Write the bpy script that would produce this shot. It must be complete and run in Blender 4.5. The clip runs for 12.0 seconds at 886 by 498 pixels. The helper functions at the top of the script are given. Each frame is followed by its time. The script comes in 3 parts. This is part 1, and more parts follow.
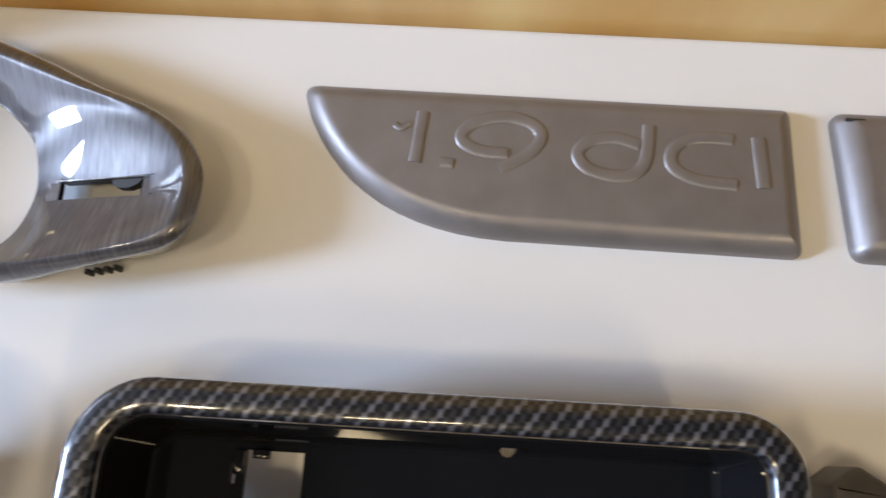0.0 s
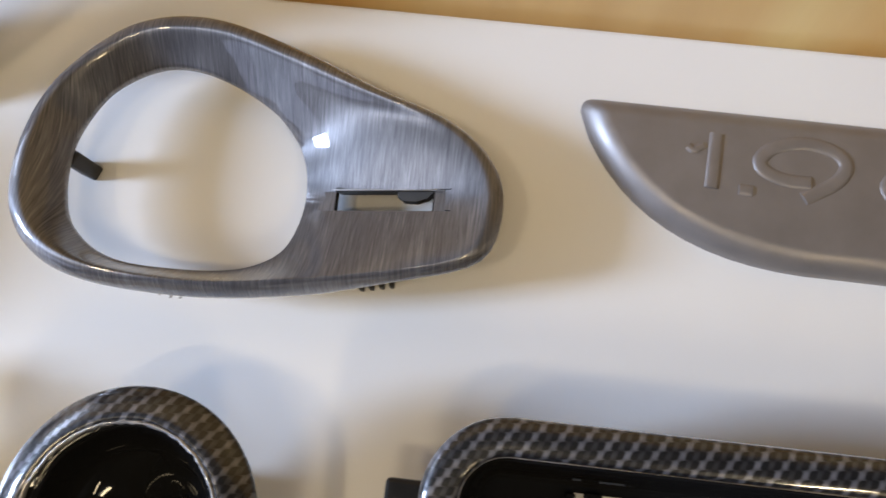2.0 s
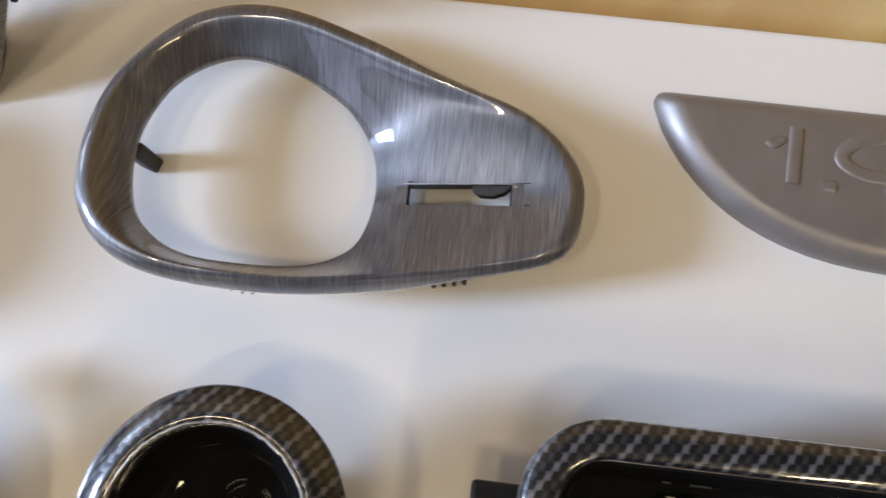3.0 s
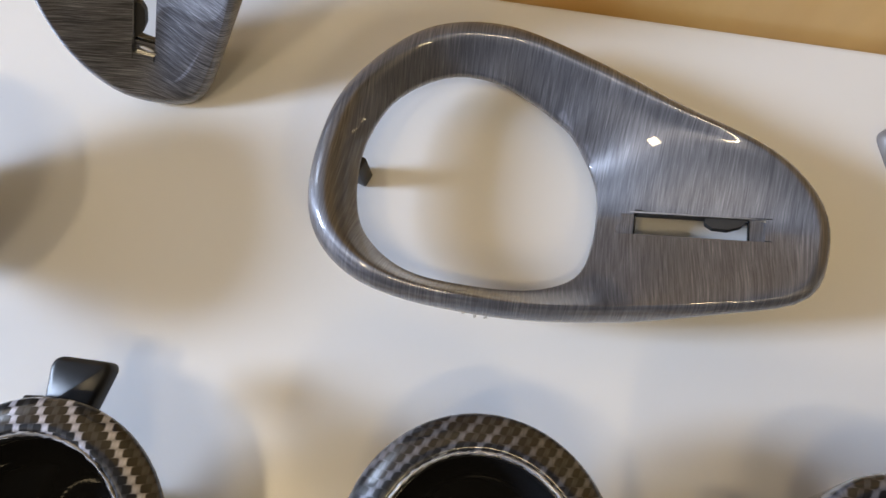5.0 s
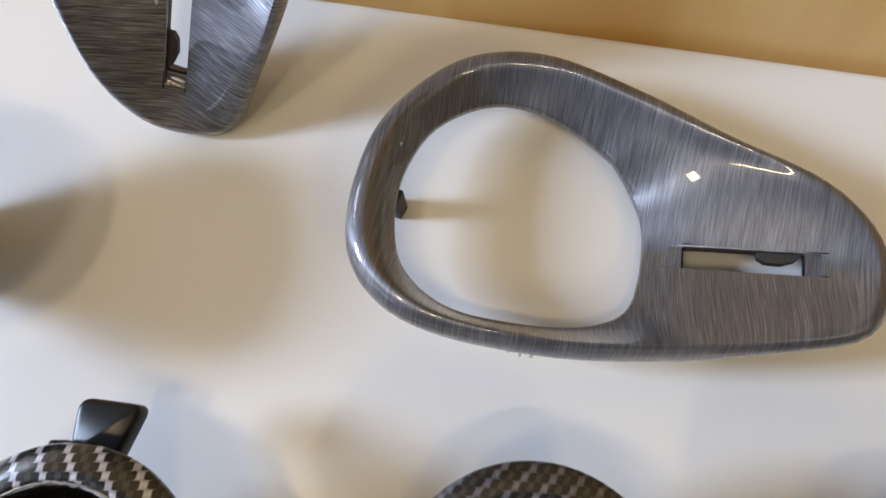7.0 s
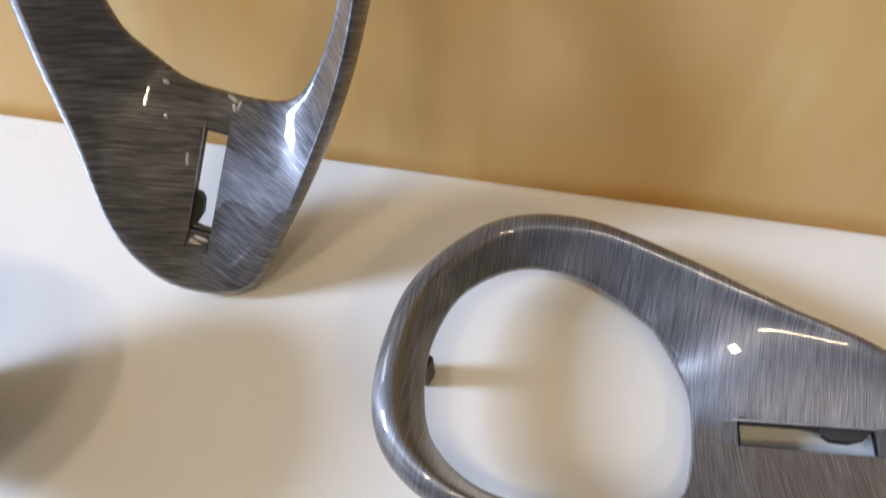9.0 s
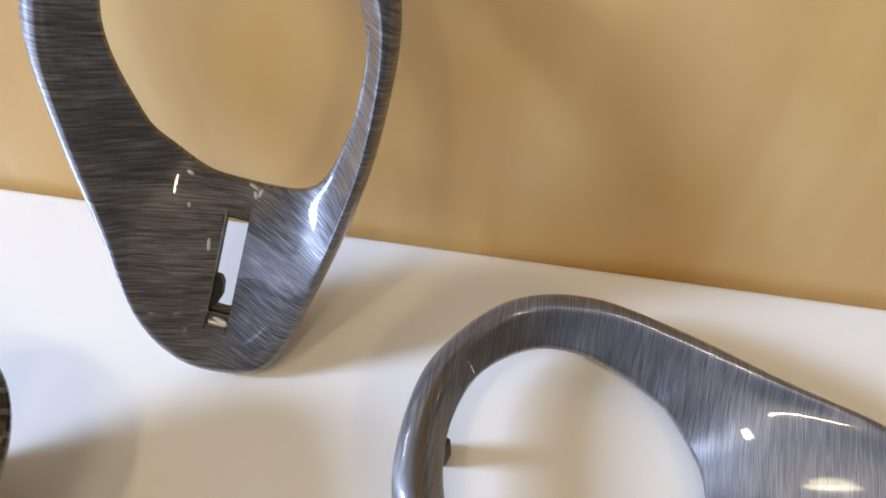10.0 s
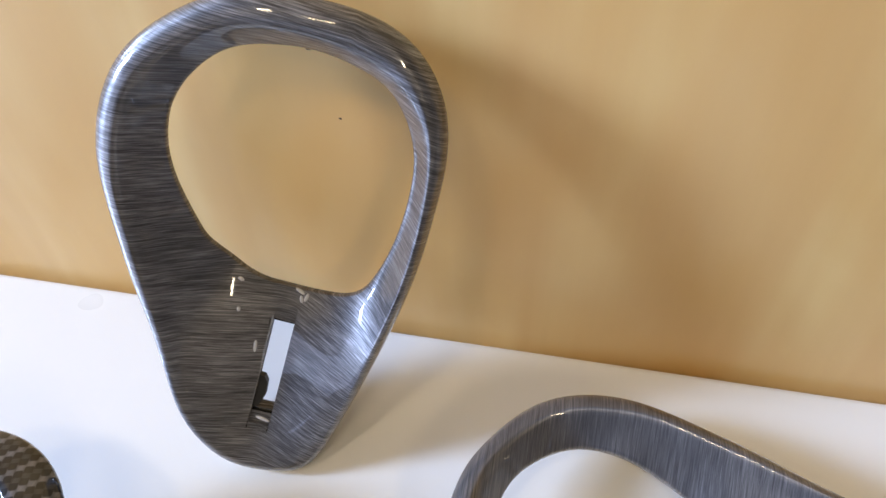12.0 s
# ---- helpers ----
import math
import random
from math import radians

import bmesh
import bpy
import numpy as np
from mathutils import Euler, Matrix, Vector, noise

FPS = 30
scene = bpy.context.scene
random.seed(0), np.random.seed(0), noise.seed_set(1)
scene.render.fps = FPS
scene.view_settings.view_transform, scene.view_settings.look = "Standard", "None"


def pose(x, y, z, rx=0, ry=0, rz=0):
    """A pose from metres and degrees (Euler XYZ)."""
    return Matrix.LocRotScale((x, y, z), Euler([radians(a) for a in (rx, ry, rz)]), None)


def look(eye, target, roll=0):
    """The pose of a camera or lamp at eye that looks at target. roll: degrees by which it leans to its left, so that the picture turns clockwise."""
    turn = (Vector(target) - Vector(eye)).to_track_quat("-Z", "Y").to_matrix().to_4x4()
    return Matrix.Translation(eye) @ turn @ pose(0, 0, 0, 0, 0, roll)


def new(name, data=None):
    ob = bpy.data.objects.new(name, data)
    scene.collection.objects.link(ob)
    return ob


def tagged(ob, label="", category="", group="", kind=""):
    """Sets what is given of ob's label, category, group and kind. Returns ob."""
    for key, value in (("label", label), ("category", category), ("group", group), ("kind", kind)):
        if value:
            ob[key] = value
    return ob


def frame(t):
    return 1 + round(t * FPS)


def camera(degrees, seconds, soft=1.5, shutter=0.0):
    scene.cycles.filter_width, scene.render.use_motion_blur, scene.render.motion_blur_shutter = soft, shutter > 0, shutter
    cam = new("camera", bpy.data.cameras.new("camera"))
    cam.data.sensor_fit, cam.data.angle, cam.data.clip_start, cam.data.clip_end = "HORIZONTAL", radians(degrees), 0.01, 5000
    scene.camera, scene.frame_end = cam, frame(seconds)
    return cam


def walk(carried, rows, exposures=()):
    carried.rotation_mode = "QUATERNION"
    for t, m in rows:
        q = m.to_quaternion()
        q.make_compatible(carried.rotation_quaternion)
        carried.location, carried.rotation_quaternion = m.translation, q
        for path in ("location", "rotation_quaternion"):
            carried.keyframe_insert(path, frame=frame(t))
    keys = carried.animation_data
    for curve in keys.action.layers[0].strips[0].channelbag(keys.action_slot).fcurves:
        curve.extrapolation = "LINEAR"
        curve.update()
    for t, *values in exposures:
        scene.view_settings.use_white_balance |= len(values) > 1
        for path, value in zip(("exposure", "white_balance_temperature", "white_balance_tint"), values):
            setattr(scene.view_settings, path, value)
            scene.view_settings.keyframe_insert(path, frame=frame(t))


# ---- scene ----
cam = camera(68.0, 12.0, soft=1.5, shutter=0.5)
# seconds, eye in metres, turn in degrees
PATH = [
    (0, -0.0002, 0.0000, 0.2448, 15.21, 1.97, 4.42),
    (0.5, -0.0312, 0.0005, 0.2459, 14.96, 1.70, 5.25),
    (1, -0.0614, 0.0099, 0.2457, 13.94, 1.23, 5.76),
    (1.5, -0.0822, 0.0087, 0.2426, 14.25, 1.66, 6.32),
    (2, -0.1070, 0.0068, 0.2385, 14.03, 1.68, 7.27),
    (2.5, -0.1201, 0.0072, 0.2327, 13.31, 1.39, 7.24),
    (3, -0.1338, 0.0045, 0.2333, 13.74, 1.53, 7.51),
    (3.5, -0.1557, 0.0007, 0.2315, 14.05, 1.54, 8.65),
    (3.7, -0.1645, 0.0010, 0.2339, 14.06, 1.71, 8.90),
    (5.3, -0.2104, 0.0028, 0.2344, 13.75, 2.23, 10.77),
    (5.5, -0.2111, 0.0029, 0.2353, 13.74, 2.03, 10.56),
    (6, -0.2110, 0.0050, 0.2351, 13.75, 2.46, 10.70),
    (6.5, -0.2134, 0.0045, 0.2346, 14.11, 2.46, 10.61),
    (7, -0.2206, 0.0049, 0.2276, 16.11, 2.42, 10.61),
    (7.2, -0.2208, 0.0057, 0.2259, 17.28, 2.95, 11.02),
    (8.8, -0.2344, 0.0098, 0.2153, 26.91, 1.80, 10.86),
    (9, -0.2347, 0.0128, 0.2184, 28.85, 1.90, 10.84),
    (9.5, -0.2379, 0.0164, 0.2246, 30.61, 1.87, 10.49),
    (10, -0.2432, 0.0210, 0.2312, 32.25, 1.64, 10.20),
    (10.5, -0.2504, 0.0256, 0.2370, 33.86, 2.32, 10.56),
    (11, -0.2503, 0.0284, 0.2436, 35.55, 2.54, 10.99),
    (11.5, -0.2518, 0.0295, 0.2467, 36.00, 2.27, 10.80),
    (12, -0.2537, 0.0270, 0.2485, 37.32, 2.32, 10.77),
]
walk(cam, [(t, pose(x, y, z, rx, ry, rz)) for t, x, y, z, rx, ry, rz in PATH],
     exposures=[(0.0, 0.08, 7350, 7), (3.0, -0.03, 7450, 7), (6.0, -0.13, 7750, 6), (9.0, 0.08, 7550, 7), (12.0, 0.18, 7000, 8)])

# ---- world and light ----
world = bpy.data.worlds.new("sky")
scene.world = world
world.use_nodes = True
sky = world.node_tree.nodes.new("ShaderNodeTexSky")
sky.sky_type, sky.sun_disc = "NISHITA", False
sky.sun_elevation, sky.sun_rotation = radians(35), radians(-90)
world.node_tree.links.new(sky.outputs[0], world.node_tree.nodes["Background"].inputs["Color"])
world.node_tree.nodes["Background"].inputs["Strength"].default_value = 0.10


def area_light(name, m, sx, sy, watts, color):
    data = bpy.data.lights.new(name, "AREA")
    data.shape, data.size, data.size_y, data.energy, data.color = "RECTANGLE", sx, sy, watts, color
    ob = new(name, data)
    ob.matrix_world = m
    return ob


WINDOW_C = Vector((-3.30, -0.42, 1.42))
# unseen second window, added as fill for the board and the film's sheen
FILL_C = Vector((-3.30, -2.25, 0.62))
area_light("window_daylight", look(WINDOW_C, (-0.2, 0.05, 0.0)), 0.64, 0.76, 218.0, (0.47, 0.63, 1.0))
area_light("window_daylight", look(FILL_C, (-0.3, 0.1, 0.1)), 2.60, 2.40, 42.0, (0.50, 0.60, 1.0))
CEILING_LAMPS = [(pose(-0.84, -0.56, 1.90), 5.4, 0.13, 0.24), (pose(-0.20, -0.68, 1.90, 0, 0, 22), 4.9, 0.40, 0.06), (pose(1.20, -1.36, 1.90), 13.0, 0.09, 0.70)]
for lamp_at, watts, wide, deep in CEILING_LAMPS:
    area_light("ceiling_lamp_light", lamp_at @ Matrix.Translation((0, 0, -0.03)), wide, deep, watts, (1.0, 0.81, 0.56))


# ---- materials ----
class Nodes:
    """A small wrapper for writing node trees."""

    def __init__(self, name):
        self.mat = bpy.data.materials.new(name)
        self.mat.use_nodes = True
        self.tree = self.mat.node_tree
        self.bsdf = self.tree.nodes["Principled BSDF"]

    def add(self, kind, **settings):
        node = self.tree.nodes.new(kind)
        for key, value in settings.items():
            if key in node.inputs:
                self.feed(value, node.inputs[key])
        return node

    def feed(self, value, socket):
        if isinstance(value, bpy.types.NodeSocket):
            self.tree.links.new(value, socket)
        else:
            socket.default_value = value

    def math(self, op, a, b=0.0, c=0.0):
        node = self.tree.nodes.new("ShaderNodeMath")
        node.operation = op
        for value, socket in zip((a, b, c), node.inputs):
            self.feed(value, socket)
        return node.outputs[0]

    def coords(self, scale=(1, 1, 1), turn=0.0):
        base = self.tree.nodes.new("ShaderNodeTexCoord").outputs["Object"]
        node = self.tree.nodes.new("ShaderNodeMapping")
        self.feed(base, node.inputs["Vector"])
        node.inputs["Rotation"].default_value = (0, 0, radians(turn))
        node.inputs["Scale"].default_value = scale
        return node.outputs[0]

    def noise(self, vector, scale, detail=3.0, rough=0.5, distortion=0.0):
        node = self.add("ShaderNodeTexNoise", Vector=vector, Scale=scale, Detail=detail, Roughness=rough, Distortion=distortion)
        return node.outputs[0]

    def ramp(self, value, stops):
        node = self.tree.nodes.new("ShaderNodeValToRGB")
        self.feed(value, node.inputs[0])
        while len(node.color_ramp.elements) < len(stops):
            node.color_ramp.elements.new(0.5)
        for element, (place, color) in zip(node.color_ramp.elements, stops):
            element.position, element.color = place, (*color, 1)
        return node.outputs[0]

    def mix(self, factor, a, b, blend="MIX"):
        node = self.tree.nodes.new("ShaderNodeMix")
        node.data_type, node.blend_type = "RGBA", blend
        for value, socket in ((factor, node.inputs[0]), (a, node.inputs[6]), (b, node.inputs[7])):
            self.feed(value, socket)
        return node.outputs[2]

    def bump(self, height, strength, distance):
        node = self.add("ShaderNodeBump", Height=height, Strength=strength, Distance=distance)
        self.feed(node.outputs[0], self.bsdf.inputs["Normal"])

    def finish(self, color, rough=0.5, metal=0.0, coat=0.0, coat_rough=0.05, spec=0.5):
        for key, value in (("Base Color", color), ("Roughness", rough), ("Metallic", metal), ("Coat Weight", coat), ("Coat Roughness", coat_rough), ("Specular IOR Level", spec)):
            self.feed(value, self.bsdf.inputs[key])
        return self.mat


def table_white():
    n = Nodes("white_laminate")
    big = n.noise(n.coords(), 7.0, 3.0)
    fine = n.noise(n.coords(), 900.0, 2.0)
    n.bump(fine, 0.06, 0.0004)
    color = n.ramp(big, [(0.3, (0.72, 0.715, 0.70)), (0.7, (0.755, 0.75, 0.74))])
    return n.finish(color, n.ramp(big, [(0.3, (0.27,) * 3), (0.7, (0.33,) * 3)]), spec=0.8)


def tan_wood():
    n = Nodes("varnished_tan_board")
    # soft upright streaks put shadow and reflection bands into the board's colour
    shade_streak = n.noise(n.coords((15, 15, 2.2)), 1.0, 3.0, 0.5, 0.8)
    blotch = n.noise(n.coords((1, 1, 0.55)), 11.0, 3.0, 0.5, 0.5)
    fine = n.noise(n.coords((260, 260, 14)), 1.0, 3.0, 0.6)
    color = n.ramp(shade_streak, [(0.25, (0.55, 0.335, 0.135)), (0.50, (0.67, 0.445, 0.195)), (0.75, (0.77, 0.585, 0.275))])
    color = n.mix(n.ramp(blotch, [(0.38, (0, 0, 0)), (0.68, (0.80,) * 3)]), color, (0.60, 0.345, 0.11, 1))
    color = n.mix(n.ramp(fine, [(0.4, (0, 0, 0)), (0.8, (0.07,) * 3)]), color, (0.52, 0.32, 0.14, 1))
    n.bump(fine, 0.05, 0.0006)
    return n.finish(color, 0.36, spec=0.5)


def brushed_film(turn=0.0, bow=0.0, depth=1.0, tint=(1.0, 1.0, 1.0)):
    """Glossy lacquer over a metallic film printed with fine dark brush streaks that run across the part."""
    n = Nodes("brushed_grey_film")
    wander = n.noise(n.coords((1, 1, 1), turn), 30.0, 2.0)
    split = n.tree.nodes.new("ShaderNodeSeparateXYZ")
    n.feed(n.coords((1, 1, 1), turn), split.inputs[0])
    bent = n.math("MULTIPLY", n.math("MAXIMUM", n.math("SUBTRACT", split.outputs[1], 0.010), 0.0), -3100.0 * bow)
    base = n.coords((3100, 75, 85), turn)
    shift = n.add("ShaderNodeVectorMath")
    n.feed(base, shift.inputs[0])
    push = n.add("ShaderNodeCombineXYZ", X=n.math("ADD", n.math("MULTIPLY", wander, 6.0), bent))
    n.feed(push.outputs[0], shift.inputs[1])
    streak = n.noise(shift.outputs[0], 1.0, 4.0, 0.62, 0.25)
    broad = n.noise(n.coords((170, 22, 30), turn), 1.0, 2.0, 0.5, 0.2)
    cloud = n.noise(n.coords(), 34.0, 2.0)
    value = n.math("ADD", n.math("MULTIPLY", streak, 0.85), n.math("MULTIPLY", broad, 0.17))
    value = n.math("ADD", n.math("MULTIPLY", n.math("SUBTRACT", value, 0.49), depth), 0.49)
    color = n.ramp(value, [(place, tuple(grey * c for c in tint)) for place, grey in ((0.37, 0.017), (0.45, 0.061), (0.53, 0.136), (0.64, 0.32))])
    color = n.mix(n.ramp(cloud, [(0.35, (0, 0, 0)), (0.7, (0.35,) * 3)]), color, (0.062, 0.063, 0.072, 1))
    n.bump(streak, 0.05, 0.0003)
    # the brush lines spread light across them
    across = n.tree.nodes.new("ShaderNodeVectorTransform")
    across.vector_type, across.convert_from, across.convert_to = "VECTOR", "OBJECT", "WORLD"
    across.inputs[0].default_value = (1, 0, 0)
    n.feed(across.outputs[0], n.bsdf.inputs["Tangent"])
    n.feed(0.75, n.bsdf.inputs["Anisotropic"])
    return n.finish(color, 0.46, 0.52, 1.0, 0.03)


def carbon_film(turn=0.0, step=-2.3, slant=0.5, tow=0.13, period=7.3, half=0.42, corner=3.0, dim=0.028):
    """Lacquered carbon twill: short light tows stepping diagonally over dark ones."""
    n = Nodes("carbon_twill_film")
    split = n.tree.nodes.new("ShaderNodeSeparateXYZ")
    n.feed(n.coords((1000, 1000, 1000), turn), split.inputs[0])
    x, y = split.outputs[0], split.outputs[1]
    rows = n.math("DIVIDE", y, 2.35)
    row = n.math("FLOOR", rows)
    across = n.math("FRACT", n.math("DIVIDE", n.math("ADD", x, n.math("MULTIPLY", n.math("ADD", row, n.math("MULTIPLY", n.math("FRACT", rows), slant)), step)), period))
    along = n.math("FRACT", rows)
    edge = n.math("DIVIDE", n.math("ABSOLUTE", n.math("SUBTRACT", across, 0.5)), half)
    rise = n.math("MULTIPLY", n.math("ABSOLUTE", n.math("SUBTRACT", along, 0.5)), 1.96)
    cell = n.math("ADD", n.math("POWER", edge, corner), n.math("MULTIPLY", n.math("POWER", rise, 6.0), 0.72))
    light = n.ramp(cell, [(0.55, (0, 0, 0)), (1.0, (1, 1, 1))])
    mid = n.math("MULTIPLY", n.math("GREATER_THAN", across, 0.40), n.math("LESS_THAN", across, 0.60))
    round_y = n.math("MULTIPLY", n.math("MULTIPLY", along, n.math("SUBTRACT", 1.0, along)), 4.0)
    thread = n.noise(n.coords((2600, 300, 300), turn), 1.0, 2.0)
    blotch = n.noise(n.coords(), 120.0, 2.0)
    level = n.math("ADD", n.math("ADD", n.math("MULTIPLY", light, tow), n.math("MULTIPLY", mid, dim)), 0.010)
    level = n.math("MULTIPLY", level, n.math("ADD", n.math("MULTIPLY", round_y, 0.45), 0.55))
    level = n.math("MULTIPLY", level, n.math("ADD", n.math("ADD", thread, 0.1), n.math("MULTIPLY", blotch, 0.8)))
    mix = n.add("ShaderNodeCombineColor", Red=n.math("MULTIPLY", level, 0.96), Green=n.math("MULTIPLY", level, 0.98), Blue=n.math("MULTIPLY", level, 1.14))
    n.bump(round_y, 0.08, 0.0003)
    return n.finish(mix.outputs[0], 0.30, 0.35, 1.0, 0.025)


def plain(name, color, rough, metal=0.0, coat=0.0, scale=60.0, vary=0.12, bump=0.05, spec=0.5):
    n = Nodes(name)
    spot = n.noise(n.coords(), scale, 4.0, 0.6)
    lo, hi = ([c * k for c in color] for k in (1 - vary, 1 + vary))
    n.bump(n.noise(n.coords(), scale * 14, 2.0), bump, 0.0003)
    return n.finish(n.ramp(spot, [(0.3, lo), (0.7, hi)]), n.ramp(spot, [(0.3, (rough * 0.9,) * 3), (0.7, (min(1, rough * 1.12),) * 3)]), metal, coat, spec=spec)


def glow(name, color, strength):
    n = Nodes(name)
    n.feed((*color, 1), n.bsdf.inputs["Emission Color"])
    n.feed(strength, n.bsdf.inputs["Emission Strength"])
    return n.finish((*color, 1), 0.5)


WHITE, TAN = table_white(), tan_wood()
# FILM_B is tinted bluer: part of its blue reflection sits in the colour
FILM, FILM_B = brushed_film(-4.0, depth=0.40, tint=(1.38, 1.34, 1.42)), brushed_film(3.0, 0.22, 0.84, (1.10, 1.10, 1.23))
# CARBON_B is the same film; its lighter tows paint in the sheen
CARBON, CARBON_B, CARBON_C = carbon_film(-6.0), carbon_film(-11.0, 1.5, 0.1, 0.55, 8.3, 0.41, 6.0, 0.036), carbon_film(72.0, 1.5, 0.1, 0.13, 8.3, 0.41, 5.0)
SILVER = plain("satin_silver_paint", (0.245, 0.226, 0.220), 0.46, 0.60, 0.06, 90.0, 0.06, 0.03)
BLACK = plain("gloss_black_plastic", (0.008, 0.008, 0.0085), 0.04, 0.0, 0.0, 30.0, 0.1, 0.01, 0.22)
FLAKE = plain("clear_film_edge", (0.42, 0.40, 0.38), 0.25, 0.0, 0.3, 300.0, 0.2, 0.05)
# pale ring edge; the same paleness paints the slot's highlight line
LIP = plain("pale_edge_and_glint", (0.36, 0.36, 0.37), 0.22, 0.4, 1.0, 200.0, 0.35, 0.02)
# paleness stands in for window glints on the puckered film
PUCKER_GLINT = plain("pale_pucker_glint", (0.62, 0.62, 0.64), 0.12, 0.2, 1.0, 300.0, 0.2, 0.02)
DARK = plain("dark_moulded_plastic", (0.022, 0.021, 0.02), 0.55, 0.0, 0.0, 120.0, 0.25, 0.1)
SATIN = plain("satin_black_plastic", (0.010, 0.010, 0.0105), 0.30, 0.0, 0.0, 120.0, 0.25, 0.05, 0.3)
GREYTAB = plain("grey_moulded_plastic", (0.052, 0.050, 0.049), 0.42, 0.0, 0.1, 120.0, 0.2, 0.1)
PLASTER = plain("beige_plaster", (0.19, 0.172, 0.150), 0.8, 0.0, 0.0, 4.0, 0.04, 0.2)
# unseen ceiling, darkened to cut bounce light and reflections in the film
CEILING_PAINT = plain("darkened_ceiling_plaster", (0.15, 0.14, 0.125), 0.8, 0.0, 0.0, 4.0, 0.04, 0.2)
# unseen wall behind the camera, kept dark so the film reflects darkness
DARKWALL = plain("darkened_wall", (0.045, 0.042, 0.040), 0.7, 0.0, 0.0, 4.0, 0.06, 0.2)
FLOORING = plain("grey_floor", (0.10, 0.088, 0.075), 0.5, 0.0, 0.0, 5.0, 0.12, 0.1)
FRAME = plain("white_window_paint", (0.78, 0.77, 0.75), 0.4, 0.0, 0.0, 20.0, 0.03, 0.05)
SPECK = plain("dark_speck", (0.05, 0.03, 0.02), 0.7)
LAMP_GLOW = glow("lamp_diffuser_glow", (1.0, 0.93, 0.75), 12.0)


# ---- building helpers ----
def mesh_object(name, bm, material, smooth=True):
    data = bpy.data.meshes.new(name)
    bm.normal_update()
    bm.to_mesh(data)
    bm.free()
    data.materials.append(material)
    for p in data.polygons:
        p.use_smooth = smooth
    return new(name, data)


def part(name, bm, material, parent, label="", smooth=True):
    ob = mesh_object(name, bm, material, smooth)
    ob.parent = parent
    return tagged(ob, label)


def thing(name, m, label, category, group="", kind=""):
    ob = new(name)
    ob.empty_display_size = 0.02
    ob.matrix_world = m
    return tagged(ob, label, category, group, kind)


def box(sx, sy, sz, bevel=0.0, at=(0, 0, 0), segments=2):
    bm = bmesh.new()
    bmesh.ops.create_cube(bm, size=1.0)
    bmesh.ops.transform(bm, matrix=Matrix.Translation(at) @ Matrix.Diagonal((sx, sy, sz, 1)), verts=bm.verts)
    if bevel:
        bmesh.ops.bevel(bm, geom=bm.edges[:], offset=bevel, segments=segments, affect="EDGES", profile=0.5)
    return bm


def shade_auto(ob, degrees=35):
    """Smooth faces, but sharp where they meet at a steep angle."""
    bm = bmesh.new()
    bm.from_mesh(ob.data)
    for e in bm.edges:
        if len(e.link_faces) == 2 and e.calc_face_angle(0) > radians(degrees):
            e.smooth = False
    bm.to_mesh(ob.data)
    bm.free()
    return ob


def ring_grid(loops):
    """A closed skin over loops of points: round each loop, and from the last loop back to the first."""
    bm = bmesh.new()
    verts = [[bm.verts.new(p) for p in loop] for loop in loops]
    for a, b in zip(verts, verts[1:] + verts[:1]):
        for i in range(len(a)):
            j = (i + 1) % len(a)
            bm.faces.new((a[i], a[j], b[j], b[i]))
    bmesh.ops.recalc_face_normals(bm, faces=bm.faces)
    return bm


def spline(points, count):
    """A smooth closed curve through a few design points."""
    pts, out = [Vector(p) for p in points], []
    n = len(pts)
    for i in range(n):
        a, b, c, d = (pts[(i + k - 1) % n] for k in range(4))
        for k in range(count // n + 1):
            t = k / (count // n + 1)
            out.append(0.5 * (2 * b + (c - a) * t + (2 * a - 5 * b + 4 * c - d) * t * t + (3 * b - a - 3 * c + d) * t ** 3))
    return out


def radius_at(curve, angle):
    """Where a ray from the origin leaves a closed curve that goes round it."""
    way = Vector((math.cos(angle), math.sin(angle)))
    for p, q in zip(curve, curve[1:] + curve[:1]):
        e = q - p
        det = way.x * e.y - way.y * e.x
        if abs(det) > 1e-12:
            r = (p.x * e.y - p.y * e.x) / det
            s = (p.x * way.y - p.y * way.x) / det
            if r > 0 and -1e-6 <= s <= 1 + 1e-6:
                return r
    return 0.05


def cut(ob, cutters):
    """Cut boxes (bmeshes) out of a closed mesh for good."""
    bpy.context.view_layer.update()
    tools = []
    for bm in cutters:
        tool = mesh_object("tool", bm, DARK, False)
        tool.matrix_world = ob.matrix_world
        tools.append(tool)
        mod = ob.modifiers.new("cut", "BOOLEAN")
        mod.operation, mod.object, mod.solver = "DIFFERENCE", tool, "EXACT"
    bpy.context.view_layer.update()
    done = bpy.data.meshes.new_from_object(ob.evaluated_get(bpy.context.evaluated_depsgraph_get()))
    ob.modifiers.clear()
    ob.data = done
    for tool in tools:
        bpy.data.objects.remove(tool)
    return ob


def turned(bm, m):
    bmesh.ops.transform(bm, matrix=m, verts=bm.verts)
    return bm


def rounded_outline(points, radii, steps=6):
    """A polygon with each corner rounded."""
    out, n = [], len(points)
    for i, (p, r) in enumerate(zip(points, radii)):
        p, a, b = Vector(p), Vector(points[i - 1]), Vector(points[(i + 1) % n])
        if not r:
            out.append(p)
            continue
        da, db = (a - p).normalized(), (b - p).normalized()
        half = da.angle(db) / 2
        cutback = min(r / math.tan(half), 0.45 * (a - p).length, 0.45 * (b - p).length)
        s, e = p + da * cutback, p + db * cutback
        for k in range(steps + 1):
            t = k / steps
            out.append((1 - t) ** 2 * s + 2 * t * (1 - t) * p + t * t * e)
    return out


